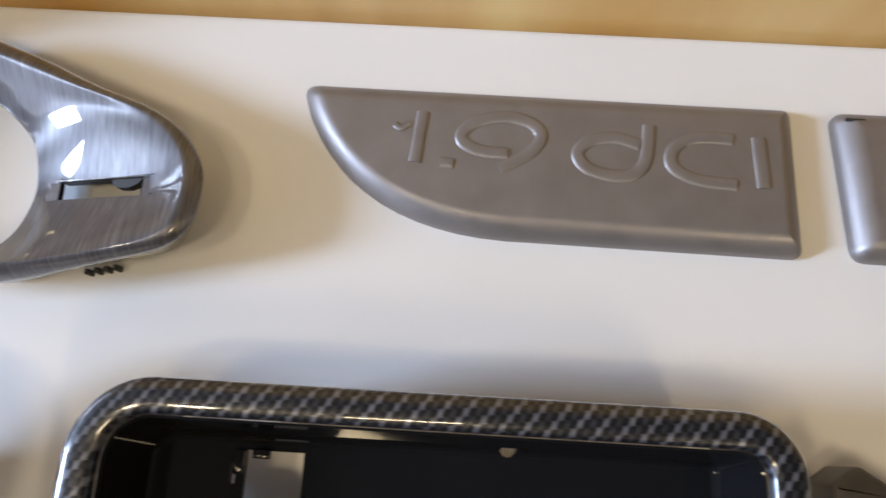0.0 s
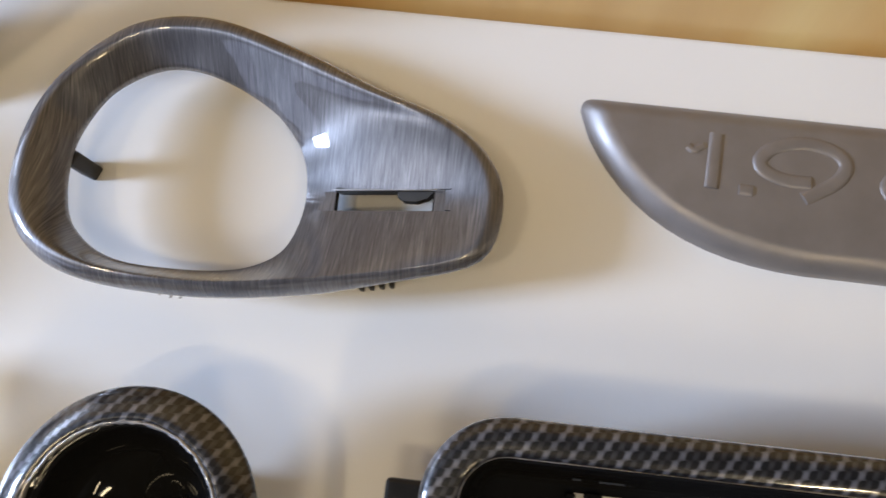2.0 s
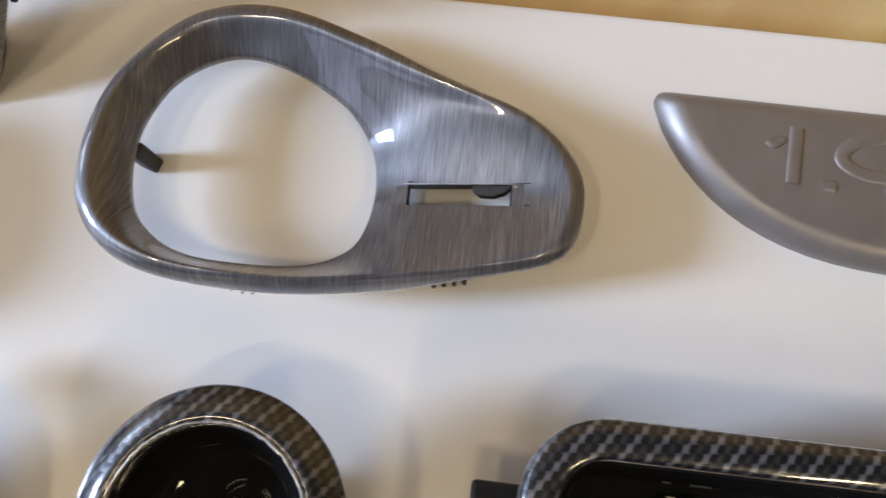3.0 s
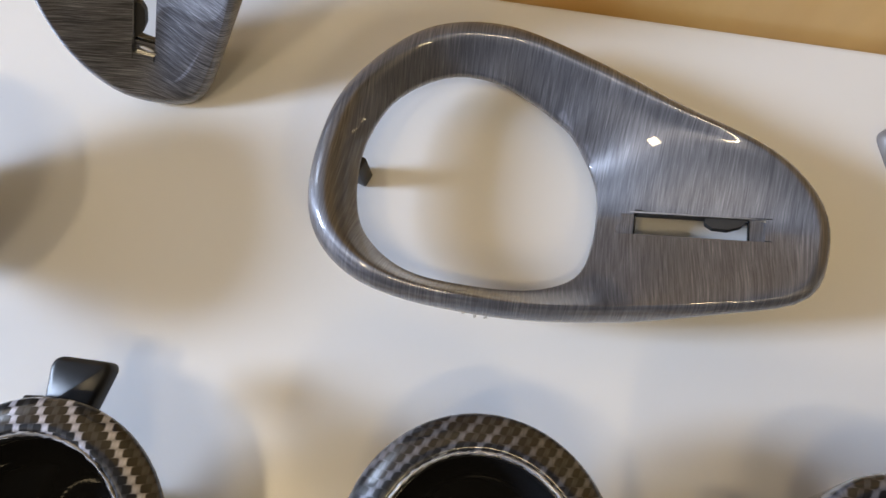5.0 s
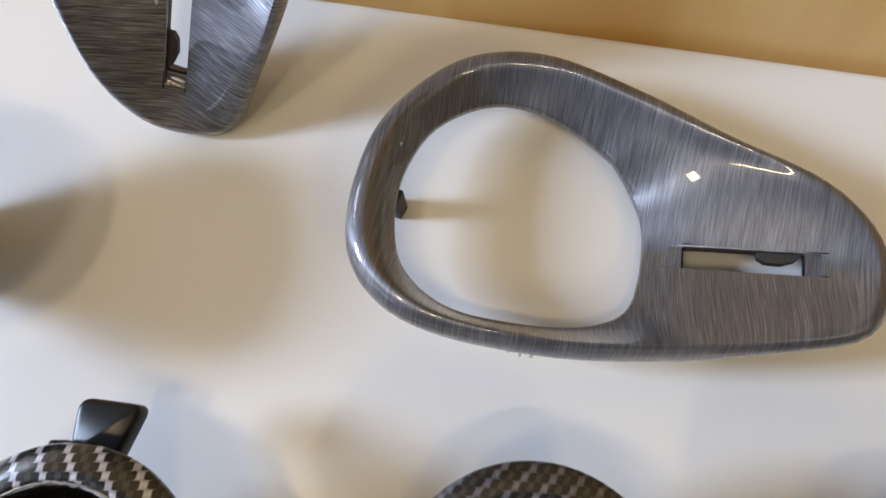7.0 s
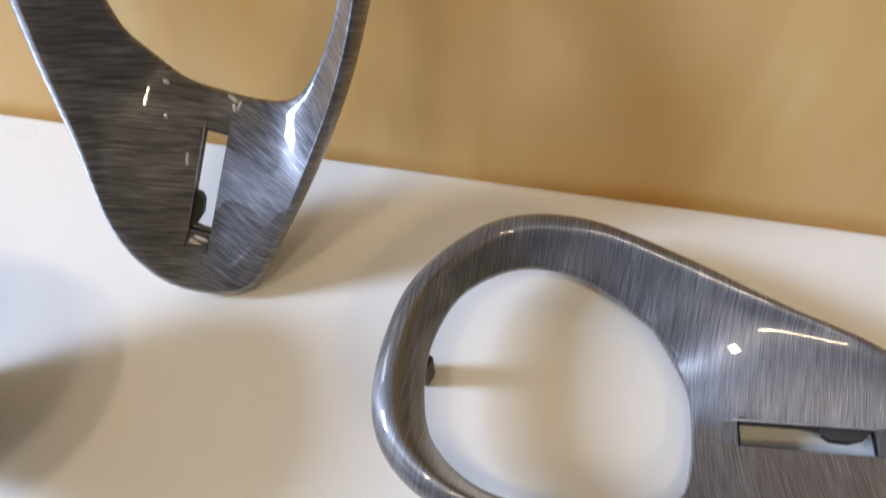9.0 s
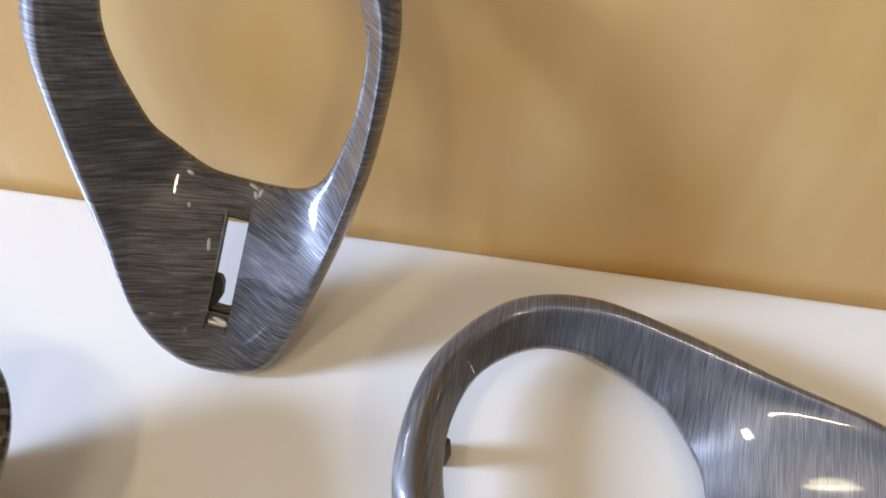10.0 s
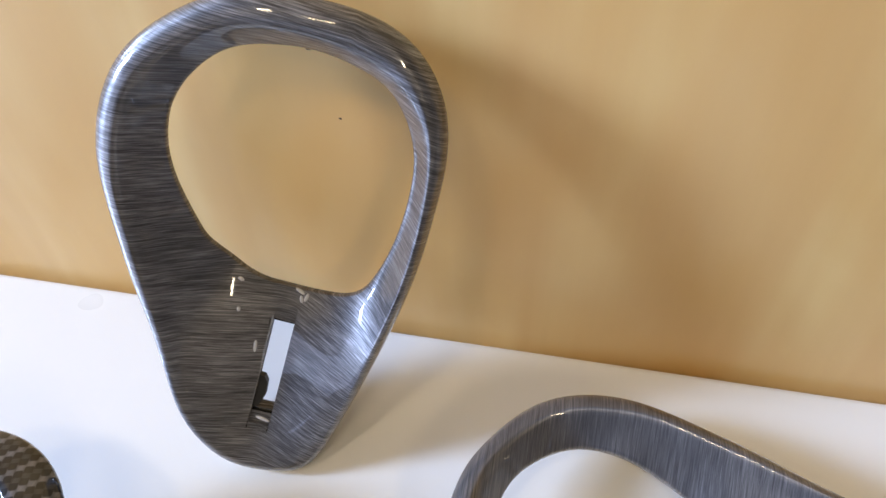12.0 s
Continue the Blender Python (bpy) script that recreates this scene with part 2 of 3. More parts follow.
def inset(curve, d):
    """A closed curve moved inwards by d; the curve runs clockwise."""
    out, n = [], len(curve)
    for i in range(n):
        way = (curve[(i + 1) % n] - curve[i - 1]).normalized()
        out.append(curve[i] + d * Vector((way.y, -way.x)))
    return out


def lofted(curve, profile):
    """A solid from an outline by insets and heights, closed at both ends."""
    bm = bmesh.new()
    loops = []
    for d, z in profile:
        loops.append([bm.verts.new((p.x, p.y, z)) for p in (inset(curve, d) if d else curve)])
    for a, b in zip(loops, loops[1:]):
        for i in range(len(a)):
            j = (i + 1) % len(a)
            bm.faces.new((a[i], a[j], b[j], b[i]))
    bm.faces.new(loops[0])
    bm.faces.new(loops[-1])
    bmesh.ops.recalc_face_normals(bm, faces=bm.faces)
    return bm


# ---- the room ----
EDGE = 0.164          # where the table top meets the backboard
LEAN_BACK = 9.0       # degrees by which the backboard leans back

tagged(mesh_object("floor", box(6.4, 5.1, 0.1, at=(-0.4, -1.9, -0.80)), FLOORING, False), "plain grey floor under the display table", "floor", kind="structure")
tagged(mesh_object("ceiling", box(6.4, 5.1, 0.1, at=(-0.4, -1.9, 2.03)), CEILING_PAINT, False), "plain unseen plaster ceiling, darkened for the reflections", "ceiling", kind="structure")
tagged(mesh_object("wall_north", box(6.4, 0.12, 2.73, at=(-0.4, 0.46, 0.615)), PLASTER, False), "plain beige wall behind the backboard", "wall", kind="structure")
tagged(mesh_object("wall_east", box(0.12, 4.70, 2.73, at=(2.56, -1.95, 0.615)), PLASTER, False), "plain beige side wall", "wall", kind="structure")


tagged(mesh_object("wall_south", box(6.4, 0.12, 2.73, at=(-0.4, -4.36, 0.615)), DARKWALL, False), "plain unseen wall behind the camera, darkened for the reflections", "wall", kind="structure")


def wall_with_windows(name, m, length, centres):
    """A wall along x from the floor to the ceiling, with framed openings round the centres (x, z, width, height), in order of x."""
    z0, z1 = -0.75, 1.98
    pieces, edge = [], -length / 2
    for cx, cz, wide, high in centres:
        pieces += [(edge, cx - wide / 2, z0, z1), (cx - wide / 2, cx + wide / 2, z0, cz - high / 2), (cx - wide / 2, cx + wide / 2, cz + high / 2, z1)]
        edge = cx + wide / 2
    pieces.append((edge, length / 2, z0, z1))
    bm = bmesh.new()
    for a, b, c, d in pieces:
        made = bmesh.ops.create_cube(bm, size=1.0)["verts"]
        bmesh.ops.transform(bm, matrix=m @ Matrix.Translation(((a + b) / 2, 0, (c + d) / 2)) @ Matrix.Diagonal((b - a, 0.12, d - c, 1)), verts=made)
    tagged(mesh_object(name, bm, PLASTER, False), "plain beige side wall with two window openings", "wall", kind="structure")
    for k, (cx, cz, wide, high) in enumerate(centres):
        win = thing("window_%d" % (k + 1), m @ Matrix.Translation((cx, 0, cz)), "white-framed window, unseen, added to let in cool daylight", "window", kind="structure")
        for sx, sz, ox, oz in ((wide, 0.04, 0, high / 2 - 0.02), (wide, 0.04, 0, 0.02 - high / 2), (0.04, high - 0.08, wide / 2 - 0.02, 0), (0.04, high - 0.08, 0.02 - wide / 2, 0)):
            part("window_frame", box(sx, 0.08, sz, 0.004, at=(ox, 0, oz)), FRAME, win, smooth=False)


wall_with_windows("wall_west", pose(-3.42, -1.95, 0, 0, 0, 90), 4.70, [(FILL_C.y + 1.95, FILL_C.z, 2.68, 2.48), (WINDOW_C.y + 1.95, WINDOW_C.z, 0.70, 0.82)])

# table: a white top on two plain side panels
table = thing("display_table", pose(-0.1, 0, 0), "white laminate display table against a tan backboard", "table")
part("tabletop", box(2.2, 0.76, 0.028, 0.002, at=(0, EDGE - 0.38, -0.014)), WHITE, table, "smooth white laminate top", smooth=False)
for sx in (-1.04, 1.04):
    part("side_panel", box(0.03, 0.70, 0.722, 0.002, at=(sx, EDGE - 0.38, -0.389)), WHITE, table, smooth=False)

backboard = thing("backboard", pose(-0.1, EDGE + 0.0016, -0.012, -LEAN_BACK), "tan varnished wooden board standing behind the white table", "board")
part("panel", box(2.2, 0.016, 0.72, 0.0015, at=(0, 0.008, 0.345)), TAN, backboard, smooth=False)
for sx, sz, r in ((-0.2244, 0.1158, 0.0005), (-0.2710, 0.1335, 0.0004)):
    bm = bmesh.new()
    bmesh.ops.create_icosphere(bm, subdivisions=2, radius=r)
    turned(bm, Matrix.Translation((sx, 0.0, sz)) @ Matrix.Diagonal((1.2, 0.3, 0.8, 1)))
    part("speck", bm, SPECK, backboard)


def ceiling_light(at, wide, deep):
    lamp = thing("ceiling_light", at, "warm white ceiling panel light", "lamp")
    part("housing", box(wide + 0.06, deep + 0.06, 0.05, 0.006, at=(0, 0, 0.055)), FRAME, lamp)
    part("diffuser", box(wide, deep, 0.008, 0.002, at=(0, 0, 0.022)), LAMP_GLOW, lamp)


for lamp_at, watts, wide, deep in CEILING_LAMPS:
    ceiling_light(lamp_at, wide, deep)

# ---- the film-coated switch surrounds ----
OUTER = [(-0.0566, 0.0015), (-0.0504, 0.0276), (-0.0286, 0.0514), (0.0015, 0.0576), (0.0360, 0.0490), (0.0690, 0.0358), (0.0987, 0.0239), (0.1145, 0.0079),
         (0.1168, -0.0104), (0.1095, -0.0249), (0.0850, -0.0336), (0.0500, -0.0417), (0.0141, -0.0470), (-0.0210, -0.0467), (-0.0420, -0.0393), (-0.0543, -0.0236)]
HOLE = [(-0.0417, 0.0055), (-0.0344, 0.0256), (-0.0149, 0.0382), (0.0095, 0.0357), (0.0302, 0.0246), (0.0415, 0.0075), (0.0427, -0.0145),
        (0.0358, -0.0298), (0.0131, -0.0370), (-0.0160, -0.0372), (-0.0337, -0.0279), (-0.0407, -0.0136)]
SLOT = (0.0728, -0.0043, 2.6)      # middle and turn of the slot
SLOPE = math.degrees(math.atan2(0.0072, 0.0348))


def smooth_step(t):
    t = min(1.0, max(0.0, t))
    return t * t * (3 - 2 * t)


def valley(x, y):
    """The narrow end's face: two flanks that fall towards the line of the slot and rise towards the tip."""
    d = y + 0.004
    z = 0.0134 + 0.220 * (x - 0.0558) + (0.51 if d < 0 else 0.38) * (math.hypot(d, 0.0035) - 0.0035)
    over = z - 0.0298
    return z - (over + math.hypot(over, 0.0030)) / 2


def surround_shell(mirror):
    """The shell: an outer wall, a rounded crest and a face that falls inwards to the round opening."""
    outer, hole = spline(OUTER, 160), spline(HOLE, 120)
    count, loops = 180, []
    for k in range(count):
        a = 2 * math.pi * k / count
        tipward = smooth_step((math.cos(a) + 0.1) / 0.9)
        ro, rh = radius_at(outer, a) - 0.0014 * smooth_step((math.cos(a) - 0.80) / 0.17) - 0.0003 * smooth_step((-0.1 - math.sin(a)) / 0.5) + 0.0007 * smooth_step((-0.04 - math.sin(a)) / 0.2) * tipward, radius_at(hole, a)
        span = ro - rh
        low_left = smooth_step((-0.1 - math.cos(a)) / 0.6) * smooth_step((0.7 - math.sin(a)) / 0.8)
        crest_ring = 0.0292 - 0.0010 * tipward + 0.0028 * low_left
        low_side = smooth_step((0.35 - math.sin(a)) / 0.5) * smooth_step((math.cos(a) + 0.5) / 0.6)
        far_side = smooth_step((math.sin(a) - 0.15) / 0.4) * smooth_step((math.cos(a) + 0.2) / 0.5)
        tip = smooth_step((math.cos(a) - 0.80) / 0.17)
        drop = (0.0078 + 0.0010 * low_side + 0.0008 * far_side) * (1 - tip) + 0.0044 * tip
        wide = (0.0088 - 0.0030 * low_side - 0.0018 * far_side) * (1 - tip) + 0.0050 * tip
        fillet = wide * 0.5 * span / math.hypot(wide, 0.5 * span) * 1.15
        edge = 0.0206 - 0.0050 * smooth_step((math.cos(a) + 0.1) / 0.8) - 0.0062 * smooth_step((math.cos(a) - 0.72) / 0.26)
        bottom = 0.0165 - 0.0160 * smooth_step((math.cos(a) - 0.2) / 0.6)
        bearing = -math.degrees(math.atan2(math.sin(a), math.cos(a)))
        power = 1.0 + 0.6 * smooth_step((bearing - 8) / 22) * smooth_step((150 - bearing) / 50)

        curl = 0.92 - 0.25 * far_side - 0.47 * low_side
        bend = 1.6 - 0.6 * max(tipward, smooth_step((math.sin(a) + 0.1) / 0.4))

        depth, ease = span - fillet, 0.0003 + 0.0022 * smooth_step((math.sin(a) + 0.05) / 0.4)

        def eased(d):
            """Distance inwards from the crest, starting gently so that the crest stays round."""
            return (math.hypot(d, ease) - ease) / (math.hypot(depth, ease) - ease) * depth

        def bare_face(t):
            r = ro - fillet - (span - fillet) * t
            x, y = r * math.cos(a), r * math.sin(a)
            k = min(1.0, eased(t * depth) / depth)
            round_part = crest_ring + (edge - crest_ring) * (1 - (1 - k) ** power) ** bend
            roll = 0.0013 * max(0.0, 1 - (1 - t) * (span - fillet) / 0.013) ** 2 * tipward
            w = smooth_step((x - 0.024) / 0.046)
            lip = 0.0016 * (1 - math.exp(-(t * depth / 0.0044) ** 2)) * smooth_step((math.sin(a) - 0.1) / 0.4)
            return round_part + (valley(x, y) - round_part) * w - roll - lip

        step_up = crest_ring - bare_face(0.0)

        def face(t):
            return bare_face(t) + step_up * math.exp(-eased(t * depth) / 0.009)

        crest = face(0.0)
        slant = min((0.42 + 0.06 * low_side) * (crest - drop - bottom), 0.35 * span)
        line = [(ro - slant - 0.0008, bottom), (ro - slant, bottom + 0.0006), (ro - 0.0002, crest - drop)]
        for i in range(1, 9):
            b = 0.5 * math.pi * i / 8
            k8 = i / 8
            line.append((ro - fillet * (curl * (1 - math.cos(b)) + (1 - curl) * k8), crest - drop * (curl * (1 - math.sin(b)) + (1 - curl) * (1 - k8) ** 1.25)))
        steps = 24
        for i in range(1, steps + 1):
            t = (i / steps) ** 1.5
            r = ro - fillet - (span - fillet) * t
            line.append((r, face(t)))
        low = face(1.0)
        line += [(rh - 0.0003, low - 0.0008), (rh, low - 0.0030), (rh + 0.0018, low - 0.0030)]
        for i in range(steps, 0, -2):
            t = (i / steps) ** 1.5
            r = ro - fillet - (span - fillet) * t
            line.append((max(r, rh + 0.002) if i == steps else r, face(t) - 0.0022))
        line += [(ro - fillet - 0.0012, crest - 0.0040), (ro - 0.5 * fillet - 0.0016, crest - 0.0075), (ro - slant - 0.0022, bottom)]
        loops.append([Vector((r * math.cos(a), r * math.sin(a), z)) for r, z in line])
    bm = ring_grid(loops)
    if mirror:
        turned(bm, Matrix.Diagonal((1, -1, 1, 1)))
        bmesh.ops.reverse_faces(bm, faces=bm.faces)
    bmesh.ops.recalc_face_normals(bm, faces=bm.faces)
    return bm


def switch_surround(m, mirror, film, label):
    """Origin in the middle of the round opening, x towards the narrow end."""
    s = -1 if mirror else 1
    root = thing("switch_surround", m, label, "car trim", "brushed film switch surrounds")
    shell = part("shell", surround_shell(mirror), film, root)
    u, v, turn = SLOT
    place = pose(u, s * v, 0.0190, 0, -SLOPE, s * turn)
    slot = turned(box(0.0372, 0.0077, 0.03), place)
    grooves = [turned(box(0.0500, 0.0004, 0.0040, at=(0.0, dy, 0.0)), place) for dy in (-0.0037 * s, 0.0039 * s)]
    pocket = turned(box(0.0475, 0.0072, 0.0040, at=(-0.0008, 0.0, -0.0006)), place)
    cut(shell, [slot, pocket] + grooves)
    shade_auto(shell, 30)
    # the catch that reaches under the slot, and the moulded clips below the rim
    hook = [Vector((x, s * y)) for x, y in ((0.0185, 0.0042), (0.0160, 0.0016), (0.0120, 0.0002), (0.0070, 0.0005), (0.0048, 0.0020), (0.0046, 0.0042))]
    part("catch", turned(lofted(hook, [(0.0, -0.0065), (0.0, -0.0030)]), place), DARK, root, "dark plastic catch", smooth=False)
    part("slot_rail", turned(box(0.0370, 0.0016, 0.005, 0.0004, at=(0.0, s * 0.0046, -0.0042)), place), DARK, root, "dark plastic rail")
    # thin pale strip stands in for the bright highlight on the slot's edge
    part("slot_edge_glint", turned(box(0.0400, 0.0005, 0.0009, 0.0001, at=(0.0, s * 0.0041, -0.0018)), place), LIP, root, "pale strip for the highlight along the slot edge")
    for end in (-1, 1):
        part("slot_rib", turned(box(0.0008, 0.0074, 0.0020, 0.0003, at=(end * 0.0184, 0.0, -0.0036)), place), BLACK, root, "gloss black rib")
    part("clip", turned(box(0.0074, 0.0058, 0.0172, 0.0008), pose(-0.0450, s * -0.0003, 0.0086, 0, 0, s * -18)), DARK, root, "dark plastic clip")
    for i in range(4):
        part("clip_tooth", box(0.0016, 0.0022, 0.0050, 0.0003, at=(0.0680 + 0.0036 * i, s * (-0.0336 + 0.0008 * i), 0.0026)), DARK, root, "dark plastic tooth")
    return root


FLAT_AT = (-0.217, 0.080, 0.0)
flat = switch_surround(pose(*FLAT_AT), False, FILM, "dark grey brushed-look glossy surround lying flat on white table")


for fx, fy, fz, size in ((-0.0296, -0.0424, 0.0215, 0.0010), (-0.0272, -0.0436, 0.0210, 0.0007), (0.0068, -0.0472, 0.0205, 0.0008), (0.0102, -0.0474, 0.0205, 0.0006), (0.0030, -0.0470, 0.0205, 0.0006)):
    bm = bmesh.new()
    bmesh.ops.create_icosphere(bm, subdivisions=1, radius=size)
    for v in bm.verts:
        v.co *= random.uniform(0.6, 1.3)
    part("film_flake", turned(bm, pose(fx, fy, fz, 20, 10, random.uniform(0, 90)) @ Matrix.Diagonal((1.3, 0.8, 0.5, 1))), FLAKE, flat, "loose flake of pale film", smooth=False)


def leaning(at, along, normal):
    x = Vector(along).normalized()
    z = (Vector(normal) - Vector(normal).dot(x) * x).normalized()
    y = z.cross(x)
    return Matrix.Translation(at) @ Matrix((x, y, z)).transposed().to_4x4()


upright = switch_surround(leaning((-0.3373, 0.1726, 0.0906), (-0.189, -0.486, -0.857), (0.175, -0.873, 0.457)), True, FILM_B,
                "dark grey brushed-look glossy surround leaning upright against tan backboard")

# film that puckered where it was pressed round the slot, pale to paint its glints: place, turn and length of each small
# ridge
for fx, fy, fz, turn, long in ((0.0437, 0.0085, 0.0094, 70, 0.0020), (0.0462, 0.0096, 0.0107, 20, 0.0015), (0.0452, 0.0112, 0.0106, -15, 0.0018), (0.0524, -0.0108, 0.0155, 5, 0.0010),
                              (0.0418, -0.0118, 0.0128, 80, 0.0013), (0.0655, -0.0030, 0.0168, 5, 0.0026), (0.0930, 0.0044, 0.0222, 88, 0.0030)):
    bm = bmesh.new()
    bmesh.ops.create_icosphere(bm, subdivisions=2, radius=1.0)
    part("pucker_glint", turned(bm, pose(fx, fy, fz, 0, -14, turn) @ Matrix.Diagonal((long, 0.0007, 0.0007, 1))), PUCKER_GLINT, upright, "puckered glossy film, coloured pale for its glints")

# ---- the silver badges ----
BADGE = [(0.1195, 0.1312), (0.1210, 0.0702)]
for k in range(14):
    t = k / 14
    BADGE.append(((1 - t) ** 2 * 0.020 - 2 * t * (1 - t) * 0.052 - t * t * 0.0745, (1 - t) ** 2 * 0.0704 + 2 * t * (1 - t) * 0.068 + t * t * 0.1235))
BADGE.append((-0.0768, 0.1314))


def shrunk(points, d):
    """A clockwise polygon with every side moved inwards by d."""
    out, n = [], len(points)
    for i in range(n):
        a, p, b = Vector(points[i - 1]), Vector(points[i]), Vector(points[(i + 1) % n])
        u, w = (p - a).normalized(), (b - p).normalized()
        nu, nw = Vector((u.y, -u.x)), Vector((w.y, -w.x))
        out.append(p + (nu + nw) * (d / (1 + nu.dot(nw))))
    return out


def open_curve(points, count):
    """A smooth open curve through a few design points."""
    pts = [Vector(p) for p in points]
    pts = [2 * pts[0] - pts[1]] + pts + [2 * pts[-1] - pts[-2]]
    out = []
    for i in range(1, len(pts) - 2):
        a, b, c, d = pts[i - 1:i + 3]
        for k in range(count):
            t = k / count
            out.append(0.5 * (2 * b + (c - a) * t + (2 * a - 5 * b + 4 * c - d) * t * t + (3 * b - a - 3 * c + d) * t ** 3))
    return out + [pts[-2]]


def stroke(bm, points, wide, z, high=0.0013, taper=False):
    """A raised, softly domed pen stroke along a curve on a flat face."""
    line = open_curve(points, 8) if len(points) > 2 else [Vector(points[0]).lerp(Vector(points[1]), k / 6) for k in range(7)]
    rows = []
    for i, p in enumerate(line):
        way = (line[min(i + 1, len(line) - 1)] - line[max(i - 1, 0)]).normalized()
        side = Vector((way.y, -way.x))
        w = wide * (0.35 + 0.65 * min(1.0, 3.0 * (1 - i / (len(line) - 1)))) if taper else wide
        rows.append([bm.verts.new((*(p + side * w * u), z + high * v)) for u, v in ((-0.5, -0.3), (-0.44, 0.30), (-0.34, 0.78), (-0.17, 0.96), (0, 1), (0.17, 0.96), (0.34, 0.78), (0.44, 0.30), (0.5, -0.3))])
    for a, b in zip(rows, rows[1:]):
        for i in range(8):
            bm.faces.new((a[i], b[i], b[i + 1], a[i + 1]))
    bm.faces.new(rows[0])
    bm.faces.new(rows[-1][::-1])


def glyph(*strokes):
    bm = bmesh.new()
    for points, wide, taper in strokes:
        stroke(bm, points, 1.2 * wide, 0.0091, 0.0007, taper)
    bmesh.ops.recalc_face_normals(bm, faces=bm.faces)
    return bm


def badge_body(points, radii):
    bm, loops = bmesh.new(), []
    for d, z in ((0.0, 0.0), (0.0, 0.0022), (0.0007, 0.0036), (0.0022, 0.0056), (0.0042, 0.0075), (0.0060, 0.0086), (0.0074, 0.0090), (0.0084, 0.0091)):
        curve = rounded_outline(shrunk(points, d), [max(r - d, 0.0006) if r else 0 for r in radii])
        loops.append([bm.verts.new((p.x, p.y, z)) for p in curve])
    for a, b in zip(loops, loops[1:]):
        for i in range(len(a)):
            j = (i + 1) % len(a)
            bm.faces.new((a[i], a[j], b[j], b[i]))
    bm.faces.new(loops[-1])
    bm.faces.new(loops[0])
    bmesh.ops.recalc_face_normals(bm, faces=bm.faces)
    return bm


badge = thing("engine_badge", pose(0, 0, 0), "satin silver engine badge with raised lettering on white table", "badge", "silver badges")
shade_auto(part("plate", badge_body(BADGE, (0.004, 0.004) + (0,) * 14 + (0.0085,)), SILVER, badge), 50)
GLYPHS = [
    [([(-0.0252, 0.1188), (-0.0268, 0.0972)], 0.0046, False), ([(-0.0358, 0.1128), (-0.0336, 0.1114), (-0.0300, 0.1136)], 0.0026, False)],
    [([(-0.0170, 0.0979), (-0.0122, 0.0977)], 0.0040, False)],
    [([(0.0085, 0.1030), (-0.0010, 0.1034), (-0.0080, 0.1064), (-0.0092, 0.1108), (-0.0036, 0.1160), (0.0070, 0.1185), (0.0172, 0.1164), (0.0214, 0.1112), (0.0175, 0.1042), (0.0060, 0.0968)], 0.0047, False)],
    [([(0.0590, 0.1098), (0.0497, 0.1122), (0.0402, 0.1102), (0.0357, 0.1048), (0.0394, 0.0990), (0.0485, 0.0964), (0.0570, 0.0978), (0.0616, 0.1040), (0.0628, 0.1181)], 0.0047, False)],
    [([(0.0940, 0.1142), (0.0840, 0.1144), (0.0760, 0.1126), (0.0712, 0.1074), (0.0722, 0.1010), (0.0806, 0.0968), (0.0951, 0.0956)], 0.0047, False)],
    [([(0.1040, 0.1155), (0.1054, 0.0949)], 0.0050, False)],
]
for strokes in GLYPHS:
    shade_auto(part("letter", glyph(*strokes), SILVER, badge, "raised silver character"), 50)

second = thing("engine_badge", pose(0.2545, 0, 0), "satin silver badge with a slanted end on white table", "badge", "silver badges")
shade_auto(part("plate", badge_body([(-0.1195, 0.1312), (0.0700, 0.1312), (0.0700, 0.0705), (-0.1150, 0.0705)], (0.006, 0.006, 0.006, 0.006)), SILVER, second), 50)
part("edge_groove", box(0.0075, 0.0012, 0.0010, 0.0003, at=(-0.1130, 0.1258, 0.0079)), DARK, second, "dark moulded groove")


# ---- the carbon-look tray frame ----
def rounded_rect(x0, x1, y0, y1, radii, steps=10):
    """Clockwise from the upper left corner."""
    out = []
    for (cx, cy, a0), r in zip(((x0, y1, 180), (x1, y1, 90), (x1, y0, 0), (x0, y0, -90)), radii):
        mx, my = cx + (r if cx == x0 else -r), cy + (r if cy == y0 else -r)
        for k in range(steps + 1):
            a = radians(a0 - 90 * k / steps)
            out.append(Vector((mx + r * math.cos(a), my + r * math.sin(a))))
    return out


TRAY = rounded_rect(-0.1075, 0.1045, -0.0950, 0.0, (0.0245, 0.0185, 0.0185, 0.0245))
tray = thing("tray_frame", pose(-0.0095, 0.0090, 0.0100, 0, 0, 1.0), "carbon-look rectangular frame with gloss black recessed insert", "car trim")
outer_wall = [(0.0090, 0.0080), (0.0084, 0.0086), (0.0010, 0.0340), (0.0, 0.0392), (0.0004, 0.0406), (0.0014, 0.0418), (0.0030, 0.0424), (0.0052, 0.0426), (0.0076, 0.0425), (0.0094, 0.0423), (0.0103, 0.0417),
              (0.0107, 0.0405), (0.0107, 0.0350), (0.0088, 0.0350), (0.0060, 0.0385), (0.0032, 0.0340), (0.0106, 0.0080)]
part("frame", ring_grid([[Vector((p.x, p.y, z)) for p in (inset(TRAY, d) if d else TRAY)] for d, z in outer_wall]), CARBON, tray, "carbon-look lacquered frame")
insert = part("insert", lofted(inset(TRAY, 0.0108), [(0.0075, 0.0146), (0.0062, 0.0152), (0.0052, 0.0164), (0.0010, 0.0376), (0.0002, 0.0380), (0.0044, 0.0120)]), BLACK, tray, "gloss black recessed insert")
drill = bmesh.new()
bmesh.ops.create_cone(drill, cap_ends=True, segments=20, radius1=0.0024, radius2=0.0024, depth=0.02, matrix=Matrix.Translation((0.0225, -0.0152, 0.014)))
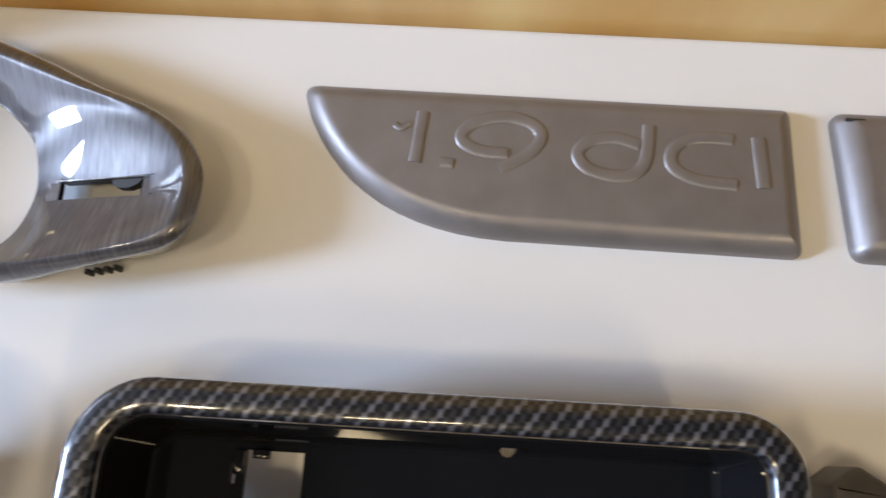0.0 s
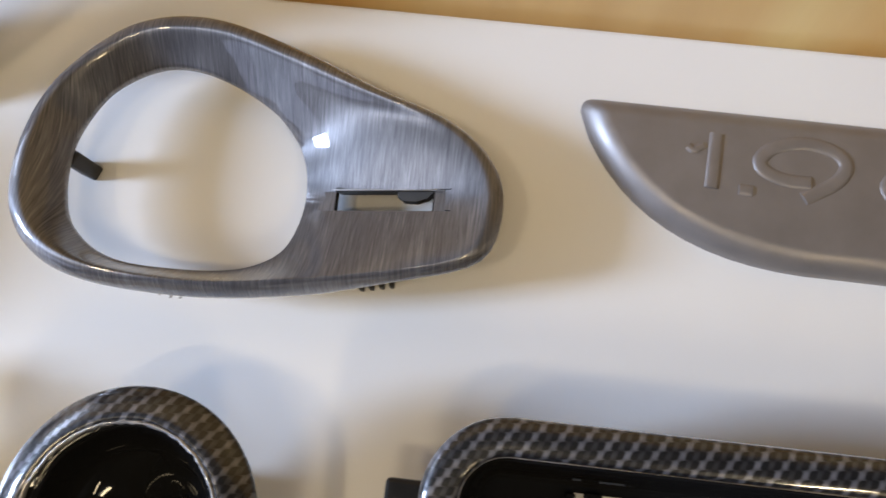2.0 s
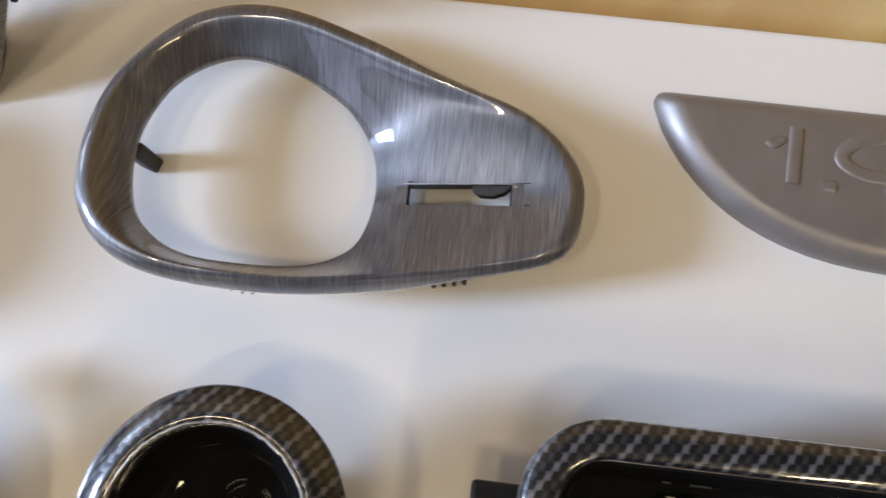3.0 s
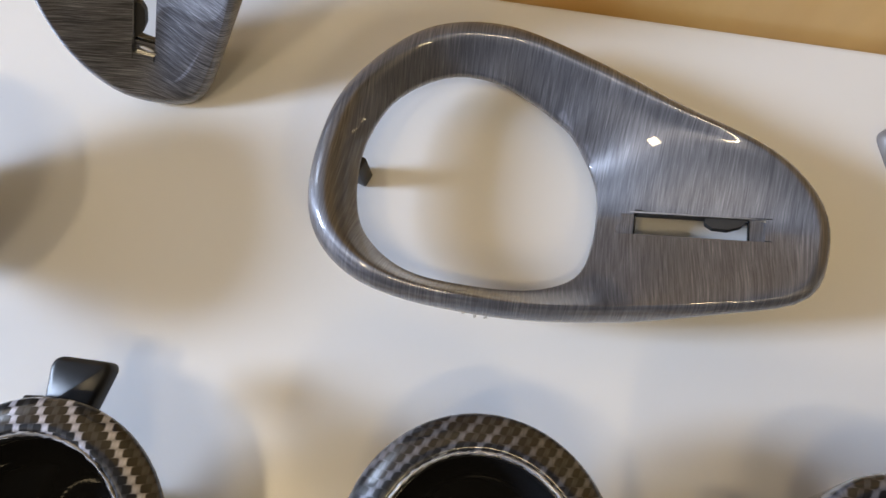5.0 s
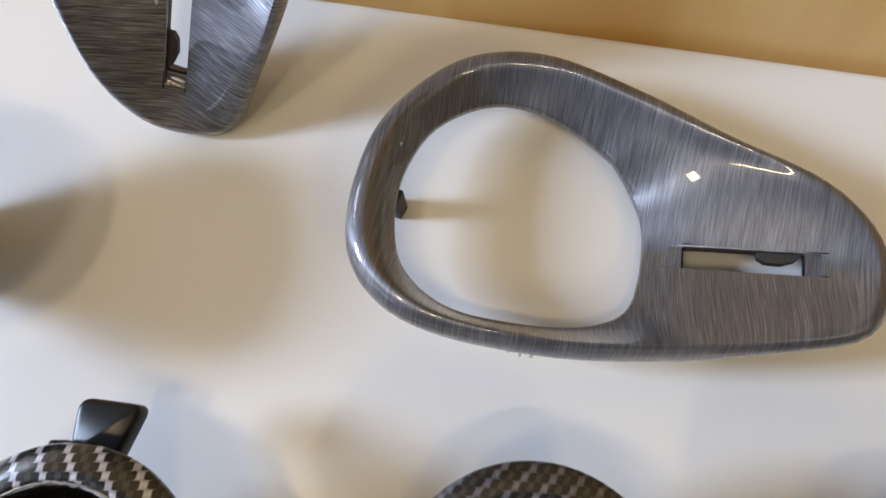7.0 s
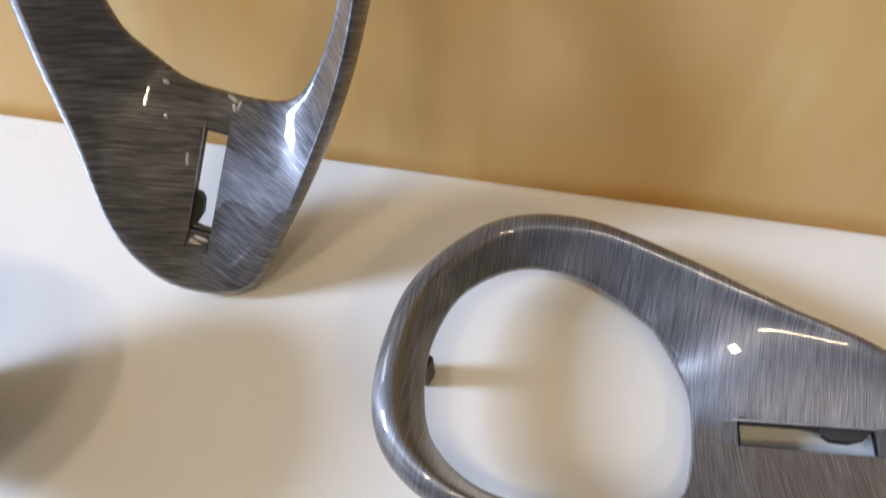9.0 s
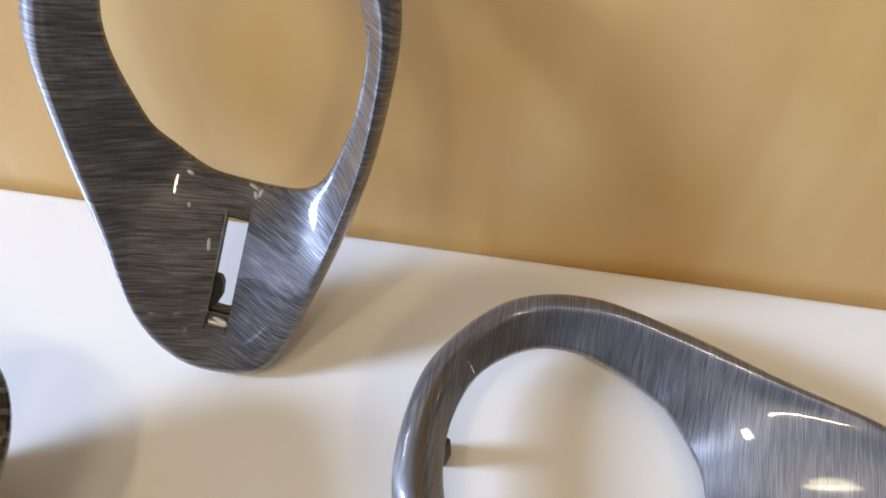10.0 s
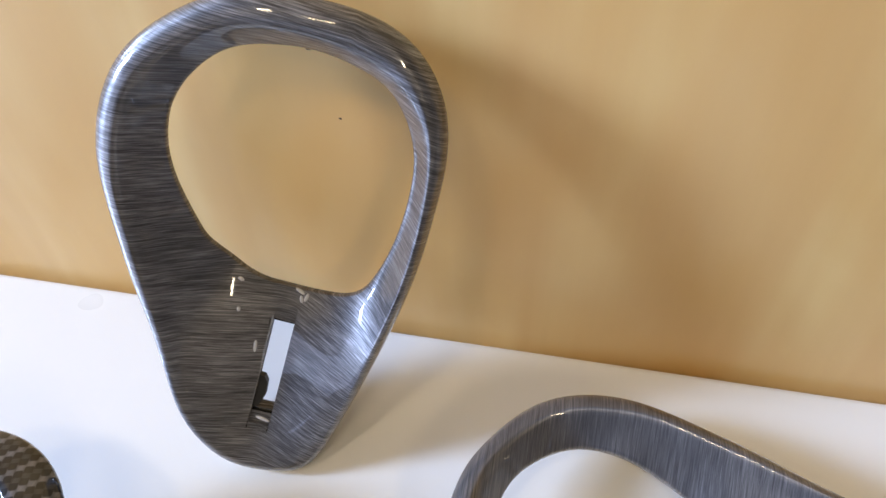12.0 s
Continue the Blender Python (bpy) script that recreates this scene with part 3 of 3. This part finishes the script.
cut(insert, [box(0.0190, 0.0150, 0.02, at=(-0.0520, -0.0278, 0.014)), box(0.0020, 0.0062, 0.02, at=(-0.0652, -0.0278, 0.014)), drill])
shade_auto(insert, 12)
part("clip", box(0.0055, 0.0030, 0.0030, 0.0005, at=(-0.0560, -0.0212, 0.0160)), BLACK, tray, "gloss black clip")
part("clip", box(0.0030, 0.0075, 0.0035, 0.0005, at=(-0.0628, -0.0240, 0.0162)), BLACK, tray, "gloss black clip")
part("side_tab", box(0.0210, 0.0190, 0.0040, 0.0014, at=(-0.1085, -0.0315, 0.0150)), SATIN, tray, "dark plastic side tab")

for px, py in ((-0.085, -0.080), (0.085, -0.080), (-0.080, -0.024), (0.086, -0.024)):
    part("foot", box(0.006, 0.006, 0.0225, 0.0006, at=(px, py, 0.0012)), DARK, tray)


# ---- the carbon-look rings ----
def lathe(profile, count=72):
    """A closed profile of radius and height, spun round the z axis."""
    return ring_grid([[Vector((r * math.cos(2 * math.pi * k / count), r * math.sin(2 * math.pi * k / count), z)) for k in range(count)] for r, z in profile])


def vent_ring(m, outer, inner, height, film, label, body=0.0110, solid=False):
    root = thing("vent_ring", m, label, "car trim", "carbon-look vent rings")
    rim = [(inner + 0.0030, height - 0.0150), (outer - 0.0045, height - 0.0145), (outer - 0.0010, height - 0.0085), (outer - 0.0001, height - 0.0066), (outer, height - 0.0056), (outer - 0.0005, height - 0.0046)]
    for i in range(1, 6):
        k = i / 5
        rim.append((outer - 0.0010 - (outer - inner - 0.0032) * k, height - 0.0042 + 0.0042 * (1 - (1 - k) ** 1.6)))
    rim += [(inner + 0.0012, height - 0.0003), (inner + 0.0010, height - 0.0050), (inner + 0.0018, height - 0.0100)]
    part("rim", lathe(rim), film, root, "carbon-look lacquered rim")
    lip = lathe([(inner + 0.0013, height - 0.0004), (inner + 0.0009, height + 0.0001), (inner + 0.0004, height - 0.0003), (inner + 0.0002, height - 0.0010), (inner + 0.0006, height - 0.0017), (inner + 0.0012, height - 0.0014)], 108)
    for v in lip.verts:
        uneven = 1 + random.uniform(-0.012, 0.012)
        v.co = Vector((v.co.x * uneven, v.co.y * uneven, v.co.z + random.uniform(-0.0002, 0.0002)))
    part("lip", lip, LIP, root, "bright uneven inner edge of the film")
    r = inner - 0.0002
    low = height - 0.0240
    cup = [(r + 0.0004, height - 0.0013), (r - 0.0008, height - 0.0060), (r - 0.0040, low + 0.010), (r - 0.0090, low + 0.003), (0.0005, low + 0.001),
           (0.0005, low - 0.002), (r - 0.0075, low - 0.001), (r - 0.0022, low + 0.010), (r + 0.0008, height - 0.0072)]
    part("cup", lathe(cup), BLACK, root, "gloss black inside")
    top = outer - 0.0060 if solid else body - 0.0015
    lid = height - 0.0152 if solid else low - 0.0022
    part("stem", lathe([(0.0004, 0.0), (body, 0.0), (body + 0.0004, 0.0008), (top, lid), (0.0004, lid)], 32), DARK, root, "dark plastic stem")
    return root


vent_ring(pose(-0.1982, -0.0354, 0.0), 0.0382, 0.0272, 0.0490, CARBON, "round carbon-look vent ring with gloss black inside")
tabbed = vent_ring(pose(-0.3220, -0.0562, 0.0), 0.0404, 0.0294, 0.0480, CARBON_B, "round carbon-look vent ring with a black side tab")


def tab_shape():
    outline = rounded_outline([(-0.0085, 0.0), (-0.0100, 0.0165), (0.0105, 0.0165), (0.0062, 0.0)], (0.002, 0.0045, 0.0030, 0.002))
    return lofted(outline, [(0.0006, 0.0), (0.0, 0.0006), (0.0, 0.0052), (0.0006, 0.0062), (0.0016, 0.0066)])


shade_auto(part("tab", turned(tab_shape(), pose(-0.0056, 0.0355, 0.0250, 0, 0, 3)), SATIN, tabbed, "dark plastic locating tab"), 40)
part("rib", box(0.0026, 0.0040, 0.0090, 0.0008, at=(-0.0165, 0.0366, 0.0320)), DARK, tabbed)
vent_ring(pose(-0.4205, 0.0370, 0.0), 0.0430, 0.0276, 0.0536, CARBON_C, "round carbon-look vent ring beside the leaning surround", body=0.0115, solid=True)

# a grey bracket corner beside the tray frame
bracket = thing("bracket", pose(0.1325, -0.0105, 0.0), "dark grey moulded plastic bracket on white table", "bracket")
BRACKET = rounded_outline([(-0.0160, 0.0020), (-0.0070, 0.0088), (0.0060, 0.0010), (0.0240, -0.0080), (0.0200, -0.0520), (-0.0120, -0.0520)], (0.0016, 0.0040, 0.004, 0.003, 0.003, 0.003))
shade_auto(part("plate", lofted(BRACKET, [(0.0014, 0.0), (0.0008, 0.0010), (0.0, 0.0180), (0.0003, 0.0192), (0.0012, 0.0200), (0.0022, 0.0202)]), GREYTAB, bracket), 40)
part("rib", turned(box(0.0016, 0.0300, 0.0030, 0.0004), pose(0.0080, -0.0180, 0.0214, 0, 0, 20)), GREYTAB, bracket)
